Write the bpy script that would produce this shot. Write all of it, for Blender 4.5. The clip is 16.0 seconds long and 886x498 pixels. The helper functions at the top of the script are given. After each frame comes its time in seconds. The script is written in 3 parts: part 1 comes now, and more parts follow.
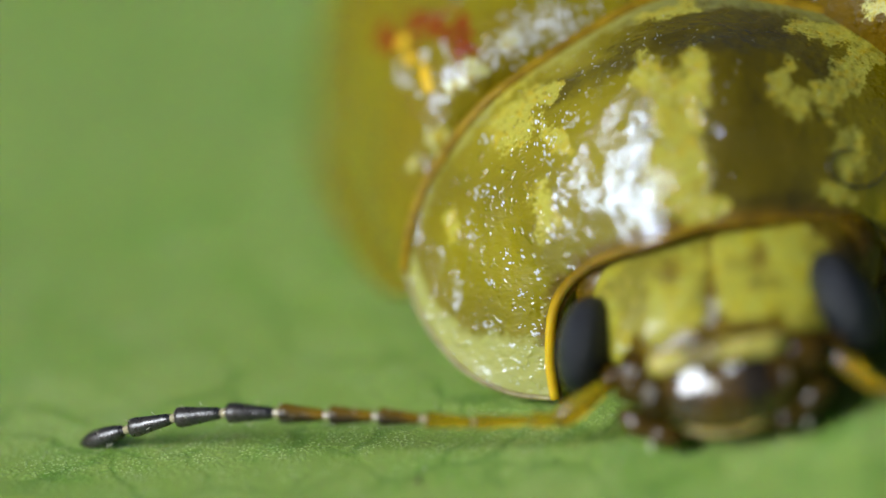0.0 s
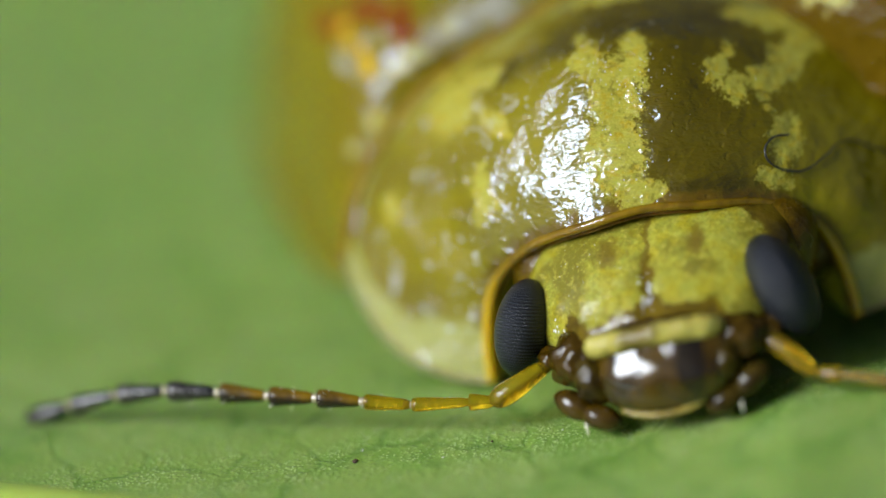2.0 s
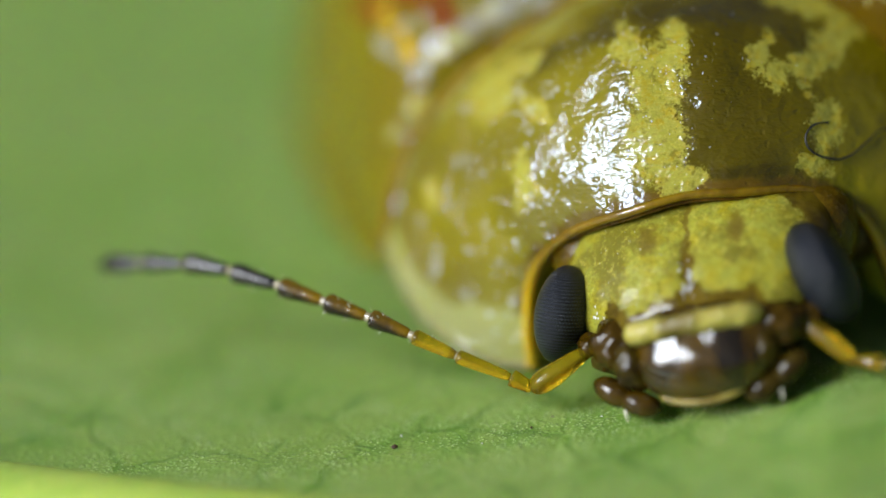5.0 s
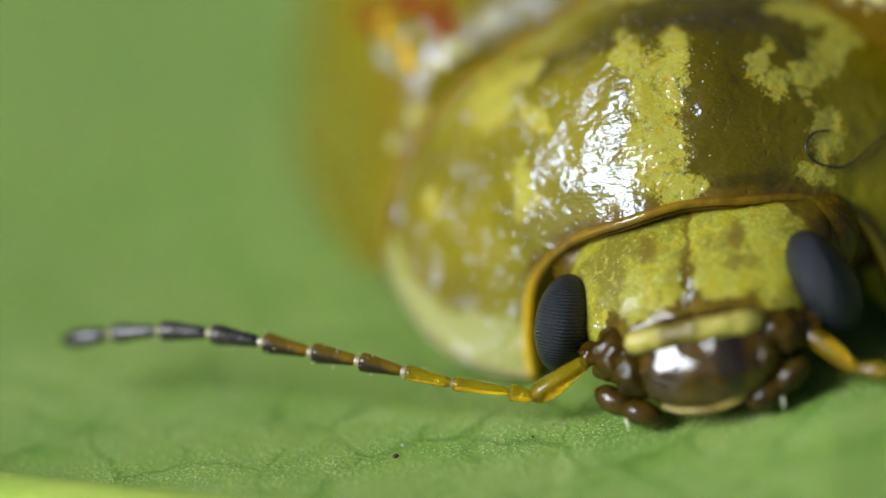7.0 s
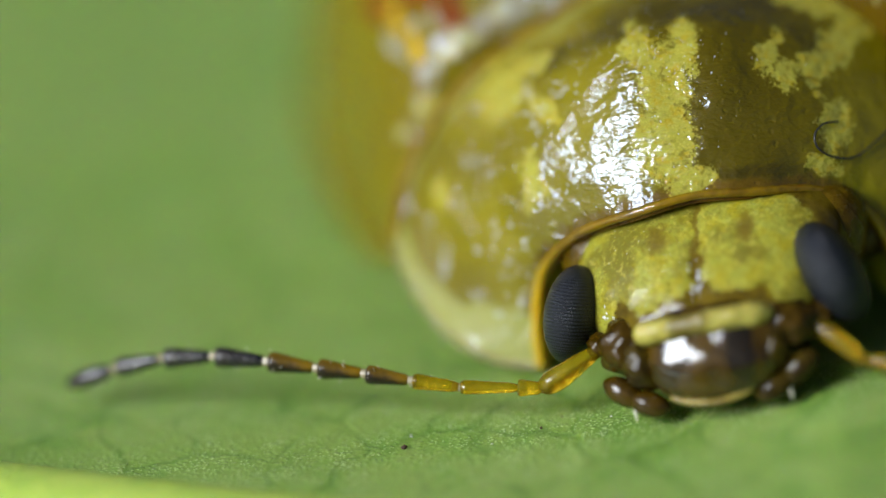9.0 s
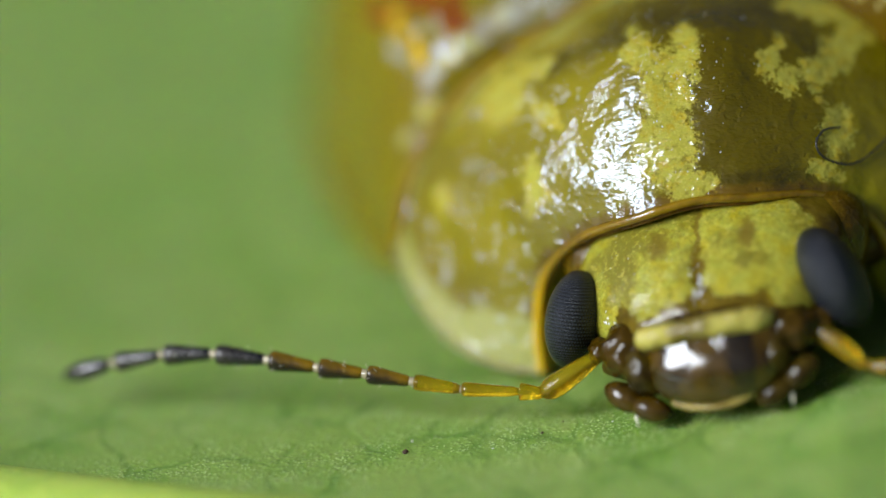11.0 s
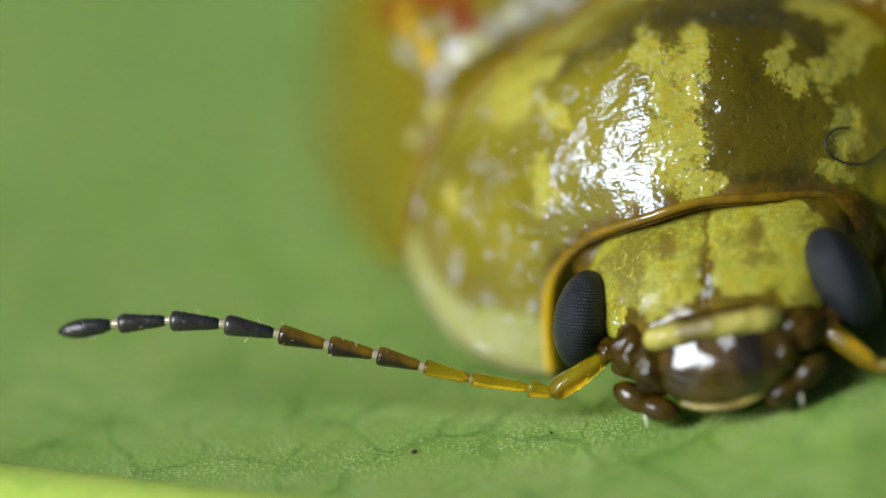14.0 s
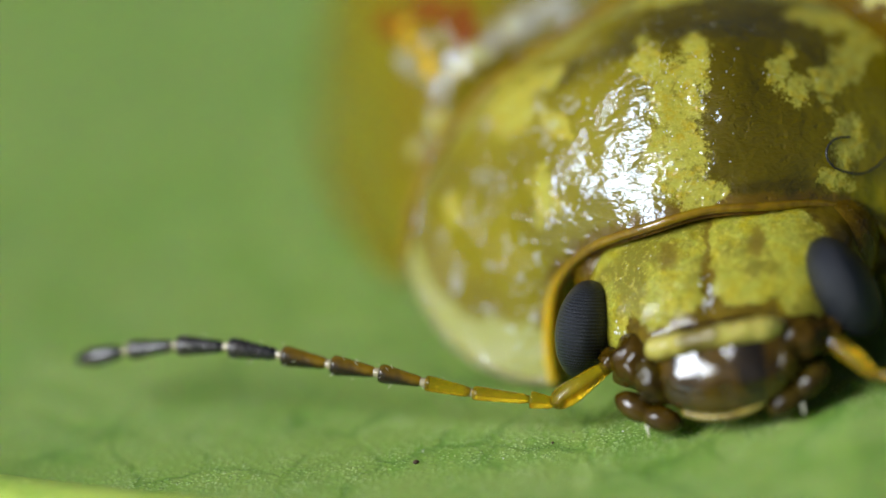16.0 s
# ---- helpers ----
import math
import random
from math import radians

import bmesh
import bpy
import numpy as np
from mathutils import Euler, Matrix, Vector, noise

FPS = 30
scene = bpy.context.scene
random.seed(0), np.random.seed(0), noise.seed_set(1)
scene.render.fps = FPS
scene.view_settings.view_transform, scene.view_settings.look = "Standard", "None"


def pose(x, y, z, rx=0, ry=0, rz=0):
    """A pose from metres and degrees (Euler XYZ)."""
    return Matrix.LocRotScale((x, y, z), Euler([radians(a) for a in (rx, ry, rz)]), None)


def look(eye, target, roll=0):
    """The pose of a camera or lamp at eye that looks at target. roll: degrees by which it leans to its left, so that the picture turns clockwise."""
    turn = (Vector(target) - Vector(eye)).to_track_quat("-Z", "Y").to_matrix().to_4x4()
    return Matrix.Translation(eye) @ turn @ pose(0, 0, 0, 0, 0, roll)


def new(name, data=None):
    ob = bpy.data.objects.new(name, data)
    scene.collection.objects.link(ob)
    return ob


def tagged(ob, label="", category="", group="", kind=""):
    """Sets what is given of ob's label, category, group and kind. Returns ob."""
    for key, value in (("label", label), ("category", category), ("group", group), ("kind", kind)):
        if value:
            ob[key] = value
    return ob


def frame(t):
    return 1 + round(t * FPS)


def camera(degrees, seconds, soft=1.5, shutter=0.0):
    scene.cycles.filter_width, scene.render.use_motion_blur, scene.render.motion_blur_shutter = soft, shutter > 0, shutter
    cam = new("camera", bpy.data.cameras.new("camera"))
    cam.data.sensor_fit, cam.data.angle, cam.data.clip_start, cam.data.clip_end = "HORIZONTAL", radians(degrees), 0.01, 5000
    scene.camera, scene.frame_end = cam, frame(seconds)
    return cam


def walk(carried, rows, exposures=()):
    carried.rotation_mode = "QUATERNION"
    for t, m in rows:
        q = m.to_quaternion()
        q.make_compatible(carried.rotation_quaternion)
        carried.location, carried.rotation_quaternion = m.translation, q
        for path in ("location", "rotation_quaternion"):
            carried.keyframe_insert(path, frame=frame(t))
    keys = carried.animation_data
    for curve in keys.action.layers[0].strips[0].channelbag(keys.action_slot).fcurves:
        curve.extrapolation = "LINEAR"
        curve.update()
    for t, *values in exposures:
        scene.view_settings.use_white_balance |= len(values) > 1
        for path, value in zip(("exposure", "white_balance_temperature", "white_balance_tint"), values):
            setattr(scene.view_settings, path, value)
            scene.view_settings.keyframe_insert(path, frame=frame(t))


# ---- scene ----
cam = camera(3.266, 16.0, soft=1.5)
# macro lens: shallow depth of field, fixed focus 110 mm in front of the lens
cam.data.dof.use_dof = True
cam.data.dof.focus_distance = 0.1101
cam.data.dof.aperture_fstop = 48.0
MM = 0.001

# time, place in millimetres, turn in degrees: a hand-held macro camera
PATH = [
    (0.0, -0.977, -98.919, 48.016, 64.831, 0.296, -0.717),
    (0.5, -0.993, -99.388, 47.011, 65.356, -0.019, -0.585),
    (1.0, -1.120, -99.564, 46.501, 65.587, -0.421, -0.580),
    (1.5, -0.563, -99.214, 47.396, 65.088, -0.090, -0.577),
    (2.0, -0.194, -99.910, 47.413, 65.267, 0.117, -0.428),
    (2.5, -0.407, -99.768, 47.711, 65.066, -0.079, -0.428),
    (3.0, -0.706, -99.208, 48.877, 64.392, -0.155, -0.520),
    (3.5, -0.147, -99.782, 47.693, 65.065, -0.031, -0.235),
    (4.0, -0.458, -99.619, 48.033, 64.876, -0.168, -0.290),
    (4.2, -0.451, -99.623, 48.024, 64.876, -0.168, -0.290),
    (6.3, -0.349, -99.777, 47.699, 65.071, -0.046, -0.282),
    (6.5, -0.328, -99.766, 47.723, 65.071, -0.046, -0.282),
    (7.0, -0.539, -99.758, 47.735, 65.064, -0.016, -0.400),
    (7.5, -0.100, -99.738, 47.796, 65.027, -0.055, -0.106),
    (8.0, -0.207, -99.733, 47.804, 64.996, -0.214, -0.052),
    (8.5, -0.229, -99.685, 47.905, 64.941, -0.106, -0.143),
    (9.0, -0.508, -99.503, 48.277, 64.720, 0.002, -0.356),
    (11.5, -0.264, -99.692, 47.886, 64.965, -0.075, -0.172),
    (12.0, -0.599, -99.215, 48.877, 64.389, -0.046, -0.373),
    (12.5, -0.312, -99.753, 47.755, 65.040, 0.020, -0.238),
    (13.0, -0.361, -99.645, 47.988, 64.909, -0.080, -0.209),
    (13.5, -0.287, -99.730, 47.811, 65.004, -0.083, -0.138),
    (14.0, -0.153, -99.666, 47.952, 64.925, -0.082, -0.069),
    (14.5, -0.236, -99.764, 47.738, 65.037, -0.140, -0.070),
    (15.0, -0.152, -99.605, 48.078, 64.860, 0.036, -0.139),
    (15.5, -0.564, -99.710, 47.837, 65.001, -0.027, -0.348),
    (16.0, -0.317, -99.824, 47.607, 65.161, 0.029, -0.210),
]
walk(cam, [(t, pose(x * MM, y * MM, z * MM, a, b, c)) for t, x, y, z, a, b, c in PATH],
     exposures=[(0.0, 0.0), (16.0, 0.0)])

# ---- light: bright overcast sky, brightest on the left ----
SUN_FROM = Vector((-0.72, -0.49, 0.50)).normalized()
world = bpy.data.worlds.new("sky")
scene.world = world
world.use_nodes = True
wn = world.node_tree.nodes
sky = wn.new("ShaderNodeTexSky")
sky.sky_type = 'NISHITA'
sky.sun_disc = False
sky.sun_elevation = math.asin(SUN_FROM.z)
sky.sun_rotation = math.atan2(SUN_FROM.x, SUN_FROM.y)
sky.dust_density = 4.0
sky.ozone_density = 0.5
wn["Background"].inputs["Strength"].default_value = 0.045
world.node_tree.links.new(sky.outputs[0], wn["Background"].inputs["Color"])
sun = new("sun", bpy.data.lights.new("sun", 'SUN'))
sun.data.energy = 4.75
sun.data.angle = radians(29)
sun.data.color = (0.84, 0.91, 1.0)
sun.matrix_world = look(SUN_FROM * 0.3, (0, 0, 0))


# ---- materials ----
class Nodes:
    """A small writer of node trees."""

    def __init__(self, name):
        self.mat = bpy.data.materials.new(name)
        self.mat.use_nodes = True
        self.tree = self.mat.node_tree
        self.bsdf = self.tree.nodes["Principled BSDF"]

    def node(self, kind, *ins, out=0, operation=None, use_clamp=False):
        n = self.tree.nodes.new("ShaderNode" + kind)
        if operation is not None:
            n.operation = operation
        if use_clamp:
            n.use_clamp = True
        for i, v in enumerate(ins):
            if v is None:
                continue
            self.put(n.inputs[i], v)
        return n.outputs[out]

    def put(self, socket, v):
        if isinstance(v, bpy.types.NodeSocket):
            self.tree.links.new(v, socket)
        elif socket.type == 'RGBA' and len(v) == 3:
            socket.default_value = (*v, 1)
        else:
            socket.default_value = v

    def set(self, **ins):
        for k, v in ins.items():
            self.put(self.bsdf.inputs[k.replace("_", " ")], v)
        return self.mat

    def math(self, op, a, b=0.0, c=0.0, clamp=False):
        return self.node("Math", a, b, c, operation=op, use_clamp=clamp)

    def coords(self, which="Object", scale=1000.0):
        tc = self.tree.nodes.new("ShaderNodeTexCoord")
        return self.node("VectorMath", tc.outputs[which], (scale,) * 3, operation='MULTIPLY')

    def noise(self, vec, scale, detail=3.0, rough=0.55, out=0, dist=0.0):
        n = self.tree.nodes.new("ShaderNodeTexNoise")
        self.tree.links.new(vec, n.inputs["Vector"])
        n.inputs["Scale"].default_value = scale
        n.inputs["Detail"].default_value = detail
        n.inputs["Roughness"].default_value = rough
        n.inputs["Distortion"].default_value = dist
        return n.outputs[out]

    def cells(self, vec, scale, feature='F1', out="Distance", rand=1.0):
        n = self.tree.nodes.new("ShaderNodeTexVoronoi")
        n.feature = feature
        self.tree.links.new(vec, n.inputs["Vector"])
        n.inputs["Scale"].default_value = scale
        n.inputs["Randomness"].default_value = rand
        return n.outputs[out]

    def ramp(self, x, a, b, lo=0.0, hi=1.0, kind='SMOOTHSTEP'):
        n = self.tree.nodes.new("ShaderNodeMapRange")
        n.interpolation_type = kind
        self.put(n.inputs["Value"], x)
        for k, v in (("From Min", a), ("From Max", b), ("To Min", lo), ("To Max", hi)):
            n.inputs[k].default_value = v
        return n.outputs[0]

    def mix(self, f, a, b):
        n = self.tree.nodes.new("ShaderNodeMix")
        n.data_type = 'RGBA'
        self.put(n.inputs["Factor"], f)
        self.put(n.inputs["A"], a)
        self.put(n.inputs["B"], b)
        return n.outputs["Result"]

    def bump(self, height, mm, strength=1.0, normal=None):
        n = self.tree.nodes.new("ShaderNodeBump")
        n.inputs["Strength"].default_value = strength
        n.inputs["Distance"].default_value = mm * MM
        self.tree.links.new(height, n.inputs["Height"])
        if normal is not None:
            self.tree.links.new(normal, n.inputs["Normal"])
        return n.outputs[0]

    def blots(self, uv, spots, wobble):
        """Smallest elliptic distance from a list of spots (u, v, ru, rv) on the shell; below 1 is inside."""
        p = self.node("VectorMath", uv, wobble, operation='ADD')
        best = None
        for u, v, ru, rv in spots:
            d = self.node("VectorMath", p, (u, v, 0), operation='SUBTRACT')
            d = self.node("VectorMath", d, (1 / ru, 1 / rv, 0), operation='MULTIPLY')
            d = self.node("VectorMath", d, operation='LENGTH', out=1)
            best = d if best is None else self.math('MINIMUM', best, d)
        return best


def wobble_uv(m, vec, scale, amount):
    n = m.noise(vec, scale, 6.0, 0.65, out=1)
    n = m.node("VectorMath", n, (0.5, 0.5, 0.5), operation='SUBTRACT')
    return m.node("VectorMath", n, (amount * 0.35, amount, 0), operation='MULTIPLY')


def shell_material(name, base, dark, patch, spots, smudges, reds=(), golds=(), edge=None, gloss=0.10, relief=1.0, spec=0.80):
    """Translucent amber-olive cuticle with gold blotches under a glossy, pitted, wrinkled surface."""
    m = Nodes(name)
    v = m.coords()
    tc = m.tree.nodes.new("ShaderNodeTexCoord")
    uv = tc.outputs["UV"]
    wob = wobble_uv(m, v, 4.0, 0.20)
    grain = m.noise(v, 38.0, 3.0, 0.6)
    broad = m.noise(v, 1.3, 3.0, 0.5)
    col = m.mix(m.ramp(broad, 0.35, 0.7, 0.0, 0.45), base, dark)
    if edge is not None:
        mid = m.tree.nodes.new("ShaderNodeSeparateXYZ")
        m.tree.links.new(uv, mid.inputs[0])
        col = m.mix(m.ramp(m.math('ABSOLUTE', m.math('SUBTRACT', mid.outputs[0], 0.57)), 0.22, 0.06, 0.0, 0.9), col, dark)
    if edge is not None:
        sep = m.tree.nodes.new("ShaderNodeSeparateXYZ")
        m.tree.links.new(m.node("VectorMath", uv, m.node("VectorMath", wob, wobble_uv(m, v, 14.0, 0.10), operation='ADD'), operation='ADD'), sep.inputs[0])
        e = m.math('ABSOLUTE', m.math('SUBTRACT', sep.outputs[0], 0.5))
        front = m.ramp(sep.outputs[1], 0.75, 0.05, 0.0, 0.055)
        e = m.ramp(m.math('ADD', e, front), 0.425, 0.452)
        h = m.ramp(sep.outputs[1], 0.92, 0.98, 0.0, 0.6)
        col = m.mix(m.ramp(sep.outputs[1], 0.10, 0.035, 0.0, 0.9), col, (0.115, 0.066, 0.002))
        col = m.mix(m.math('MULTIPLY', m.math('MAXIMUM', e, h), 0.85), col, edge)
    if smudges:
        s = m.blots(uv, smudges, wob)
        col = m.mix(m.ramp(s, 1.45, 0.35, 0.0, 0.75), col, (0.052, 0.038, 0.001))
    if spots:
        s = m.blots(uv, spots, wob)
        rag = m.math('ADD', m.math('MULTIPLY', m.math('SUBTRACT', grain, 0.5), 1.3), m.math('MULTIPLY', m.math('SUBTRACT', m.noise(v, 90.0, 2.0), 0.5), 0.6))
        k = m.ramp(m.math('ADD', s, rag), 1.16, 0.80)
        gold = m.mix(m.ramp(m.noise(v, 11.0, 4.0, 0.7), 0.46, 0.66), patch, (0.41, 0.31, 0.014))
        gold = m.mix(m.ramp(m.noise(v, 60.0, 2.0, 0.6), 0.50, 0.72, 0.0, 0.6), gold, (0.58, 0.51, 0.09))
        gold = m.mix(m.ramp(m.noise(v, 17.0, 4.0, 0.65), 0.48, 0.32, 0.0, 0.5), gold, dark)
        col = m.mix(m.math('MULTIPLY', k, 0.92), col, gold)
    if reds:
        col = m.mix(m.ramp(m.math('ADD', m.blots(uv, reds, wob), m.math('MULTIPLY', m.math('SUBTRACT', grain, 0.5), 1.4)), 1.35, 0.6, 0.0, 0.92), col, (0.19, 0.030, 0.002))
    if golds:
        col = m.mix(m.ramp(m.blots(uv, golds, wob), 1.1, 0.8), col, (0.62, 0.40, 0.02))
    # broad waves, slanting wrinkles, irregular dimples, glossy grains
    wr = m.noise(v, 7.0, 2.0, 0.5, dist=0.5)
    lean = m.tree.nodes.new("ShaderNodeMapping")
    m.tree.links.new(v, lean.inputs["Vector"])
    lean.inputs["Rotation"].default_value = (0.0, radians(35), radians(20))
    lean.inputs["Scale"].default_value = (0.55, 1.0, 1.25)
    lean = lean.outputs[0]
    warped = m.node("VectorMath", v, m.node("VectorMath", m.noise(v, 14.0, 2.0, 0.5, out=1), (0.07,) * 3, operation='MULTIPLY'), operation='ADD')
    pits = m.math('MULTIPLY', m.ramp(m.cells(warped, 13.0), 0.40, 0.0), m.ramp(m.noise(v, 8.0, 2.0), 0.42, 0.60))
    ripple = m.noise(lean, 17.0, 2.0, 0.55)
    fine = m.noise(lean, 34.0, 2.0, 0.5)
    n0 = m.bump(m.noise(v, 2.6, 2.0, 0.5), 0.052 * relief)
    n1 = m.bump(wr, 0.016 * relief, normal=n0)
    hgt = m.math('SUBTRACT', m.math('ADD', ripple, m.math('MULTIPLY', fine, 0.35)), m.math('MULTIPLY', pits, 0.7))
    n2 = m.bump(hgt, 0.0078 * relief, normal=n1)
    # small raised grains and welts that catch the light
    some = m.ramp(m.noise(v, 2.6, 2.0), 0.36, 0.46)
    if edge is not None:
        some = m.math('MULTIPLY', some, m.ramp(m.math('ABSOLUTE', m.math('SUBTRACT', mid.outputs[0], 0.57)), 0.24, 0.30))
    seed = m.math('MULTIPLY', m.ramp(m.noise(v, 12.0, 1.0), 0.58, 0.74), some)
    n3 = m.bump(seed, 0.010, normal=n2)
    return m.set(Base_Color=col, Roughness=m.ramp(grain, 0.3, 0.7, gloss - 0.02, gloss + 0.06), Normal=n3,
                 Specular_IOR_Level=spec, Specular_Tint=(0.72, 0.82, 1.0, 1.0), Subsurface_Weight=0.25, Subsurface_Radius=(0.9, 0.6, 0.05),
                 Subsurface_Scale=0.12 * MM, Coat_Weight=0.0)


PRONOTUM_SPOTS = [(0.462, 0.312, 0.056, 0.225), (0.481, 0.55, 0.05, 0.163), (0.438, 0.712, 0.025, 0.088), (0.525, 0.675, 0.028, 0.113), (0.494, 0.1, 0.05, 0.088), (0.294, 0.812, 0.022, 0.106), (0.178, 0.735, 0.016, 0.07), (0.275, 0.363, 0.019, 0.119), (0.325, 0.638, 0.009, 0.125), (0.325, 0.85, 0.019, 0.061), (0.638, 0.65, 0.009, 0.113), (0.656, 0.538, 0.013, 0.069), (0.681, 0.6, 0.016, 0.063), (0.694, 0.725, 0.016, 0.1), (0.7, 0.875, 0.013, 0.106), (0.663, 0.9, 0.028, 0.044), (0.688, 0.462, 0.008, 0.02), (0.681, 0.513, 0.008, 0.025), (0.7, 0.413, 0.008, 0.02), (0.712, 0.3, 0.016, 0.162), (0.706, 0.125, 0.022, 0.044), (0.319, 0.975, 0.019, 0.044), (0.488, 0.938, 0.053, 0.025)]
PRONOTUM_SMUDGE = [(0.406, 0.812, 0.05, 0.062), (0.531, 0.812, 0.091, 0.044), (0.612, 0.85, 0.028, 0.044), (0.344, 0.825, 0.025, 0.061), (0.606, 0.1, 0.075, 0.038), (0.312, 0.838, 0.008, 0.062), (0.675, 0.712, 0.009, 0.062)]
# where the shield glints; white flecks are laid here instead of highlights
PRONOTUM_GLINTS = [(0.269, 0.862, 0.008, 0.062), (0.238, 0.675, 0.011, 0.075), (0.2, 0.6, 0.011, 0.05), (0.213, 0.363, 0.011, 0.038), (0.169, 0.425, 0.009, 0.031), (0.119, 0.612, 0.019, 0.044), (0.094, 0.6, 0.016, 0.035), (0.188, 0.213, 0.011, 0.026), (0.131, 0.088, 0.009, 0.044), (0.106, 0.388, 0.009, 0.031), (0.312, 0.6, 0.012, 0.1), (0.344, 0.65, 0.016, 0.044), (0.319, 0.738, 0.008, 0.056), (0.294, 0.213, 0.016, 0.044), (0.275, 0.25, 0.008, 0.044), (0.225, 0.188, 0.008, 0.026), (0.238, 0.55, 0.008, 0.02), (0.225, 0.312, 0.008, 0.02), (0.131, 0.75, 0.013, 0.031), (0.094, 0.262, 0.009, 0.026)]
mat_pronotum = shell_material("olive_cuticle", (0.228, 0.190, 0.003), (0.076, 0.056, 0.0003), (0.37, 0.35, 0.045),
                              PRONOTUM_SPOTS, PRONOTUM_SMUDGE, edge=(0.34, 0.35, 0.10))
def wing_material(name, pale, spec, base=(0.190, 0.158, 0.004)):
    return shell_material(name, base, (0.165, 0.105, 0.003), (0.42, 0.42, 0.16), pale, [],
                          reds=[(0.531, 0.338, 0.022, 0.022), (0.519, 0.312, 0.022, 0.022), (0.425, 0.275, 0.022, 0.022), (0.406, 0.238, 0.022, 0.022), (0.450, 0.300, 0.022, 0.022), (0.469, 0.306, 0.022, 0.022), (0.394, 0.269, 0.022, 0.022)],
                          golds=[(0.506, 0.294, 0.014, 0.018), (0.500, 0.231, 0.014, 0.018), (0.494, 0.244, 0.014, 0.018)],
                          gloss=0.12, relief=1.3, spec=spec)


mat_elytron = wing_material("amber_cuticle", [(0.625, 0.163, 0.022, 0.022), (0.325, 0.206, 0.022, 0.022), (0.406, 0.188, 0.022, 0.022), (0.450, 0.175, 0.022, 0.022), (0.550, 0.129, 0.030, 0.025)], 0.55)
# right wing case: darker, duller copy with its shade put into the colour
mat_elytron_shaded = wing_material("shaded_amber_cuticle", [(0.30, 0.20, 0.05, 0.03)], 0.05, (0.085, 0.050, 0.002))


def plain_shell(name, col, second, rough=0.25, bump=0.006, scale=24.0, sss=0.2, coat=0.3, spec=0.5):
    m = Nodes(name)
    v = m.coords()
    n = m.noise(v, 5.0, 4.0, 0.6)
    g = m.noise(v, scale, 3.0, 0.6)
    c = m.mix(m.ramp(n, 0.38, 0.66), col, second)
    return m.set(Base_Color=c, Roughness=m.ramp(g, 0.3, 0.7, rough - 0.06, rough + 0.1), Normal=m.bump(g, bump),
                 Subsurface_Weight=sss, Subsurface_Radius=(0.9, 0.5, 0.08), Subsurface_Scale=0.08 * MM,
                 Coat_Weight=coat, Coat_Roughness=0.1, Specular_IOR_Level=spec)


mat_rim = plain_shell("amber_rim", (0.17, 0.085, 0.003), (0.09, 0.042, 0.002), 0.3, coat=0.0, spec=0.3)


def rim_material():
    """Brown amber over the head, clear yellow amber down the sides."""
    m = Nodes("bright_amber_rim")
    v = m.coords()
    sep = m.tree.nodes.new("ShaderNodeSeparateXYZ")
    m.tree.links.new(v, sep.inputs[0])
    top = m.mix(m.ramp(m.noise(v, 5.0, 4.0, 0.6), 0.38, 0.66), (0.23, 0.140, 0.003), (0.13, 0.075, 0.002))
    col = m.mix(m.ramp(sep.outputs[2], -0.35, -0.75), top, (0.55, 0.36, 0.008))
    return m.set(Base_Color=col, Roughness=0.12, Normal=m.bump(m.noise(v, 24.0, 3.0), 0.003), Specular_IOR_Level=0.8,
                 Subsurface_Weight=0.5, Subsurface_Radius=(0.9, 0.5, 0.08), Subsurface_Scale=0.12 * MM)


mat_bright_rim = rim_material()
mat_rear_rim = plain_shell("rear_amber_rim", (0.25, 0.160, 0.005), (0.15, 0.090, 0.003), 0.35, coat=0.0, spec=0.12)
mat_side_rim = plain_shell("brown_side_rim", (0.26, 0.23, 0.09), (0.15, 0.11, 0.04), 0.45, coat=0.0)
mat_collar = plain_shell("olive_collar", (0.30, 0.18, 0.006), (0.18, 0.10, 0.003), 0.25, 0.015, sss=0.6, coat=0.0, spec=0.3)


def amber_material():
    """Clear amber cuticle: light passes through it."""
    m = Nodes("amber_limb")
    v = m.coords()
    col = m.mix(m.ramp(m.noise(v, 5.0, 4.0, 0.6), 0.38, 0.66), (0.72, 0.50, 0.016), (0.56, 0.37, 0.008))
    return m.set(Base_Color=col, Roughness=0.12, Normal=m.bump(m.noise(v, 14.0, 3.0), 0.010), Transmission_Weight=0.85, IOR=1.38,
                 Subsurface_Weight=0.0, Specular_IOR_Level=0.6)


mat_amber = amber_material()


def two_tone():
    m = Nodes("amber_to_black_limb")
    v = m.coords()
    sep = m.tree.nodes.new("ShaderNodeSeparateXYZ")
    m.tree.links.new(v, sep.inputs[0])
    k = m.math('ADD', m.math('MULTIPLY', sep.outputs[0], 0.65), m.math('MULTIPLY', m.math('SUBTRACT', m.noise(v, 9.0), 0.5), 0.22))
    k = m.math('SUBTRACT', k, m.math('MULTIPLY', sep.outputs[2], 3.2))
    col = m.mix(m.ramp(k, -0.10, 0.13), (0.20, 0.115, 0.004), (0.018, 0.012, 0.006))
    return m.set(Base_Color=col, Roughness=0.24, Normal=m.bump(m.noise(v, 24.0), 0.008), Subsurface_Weight=0.3, Subsurface_Radius=(0.9, 0.5, 0.08), Subsurface_Scale=0.05 * MM)


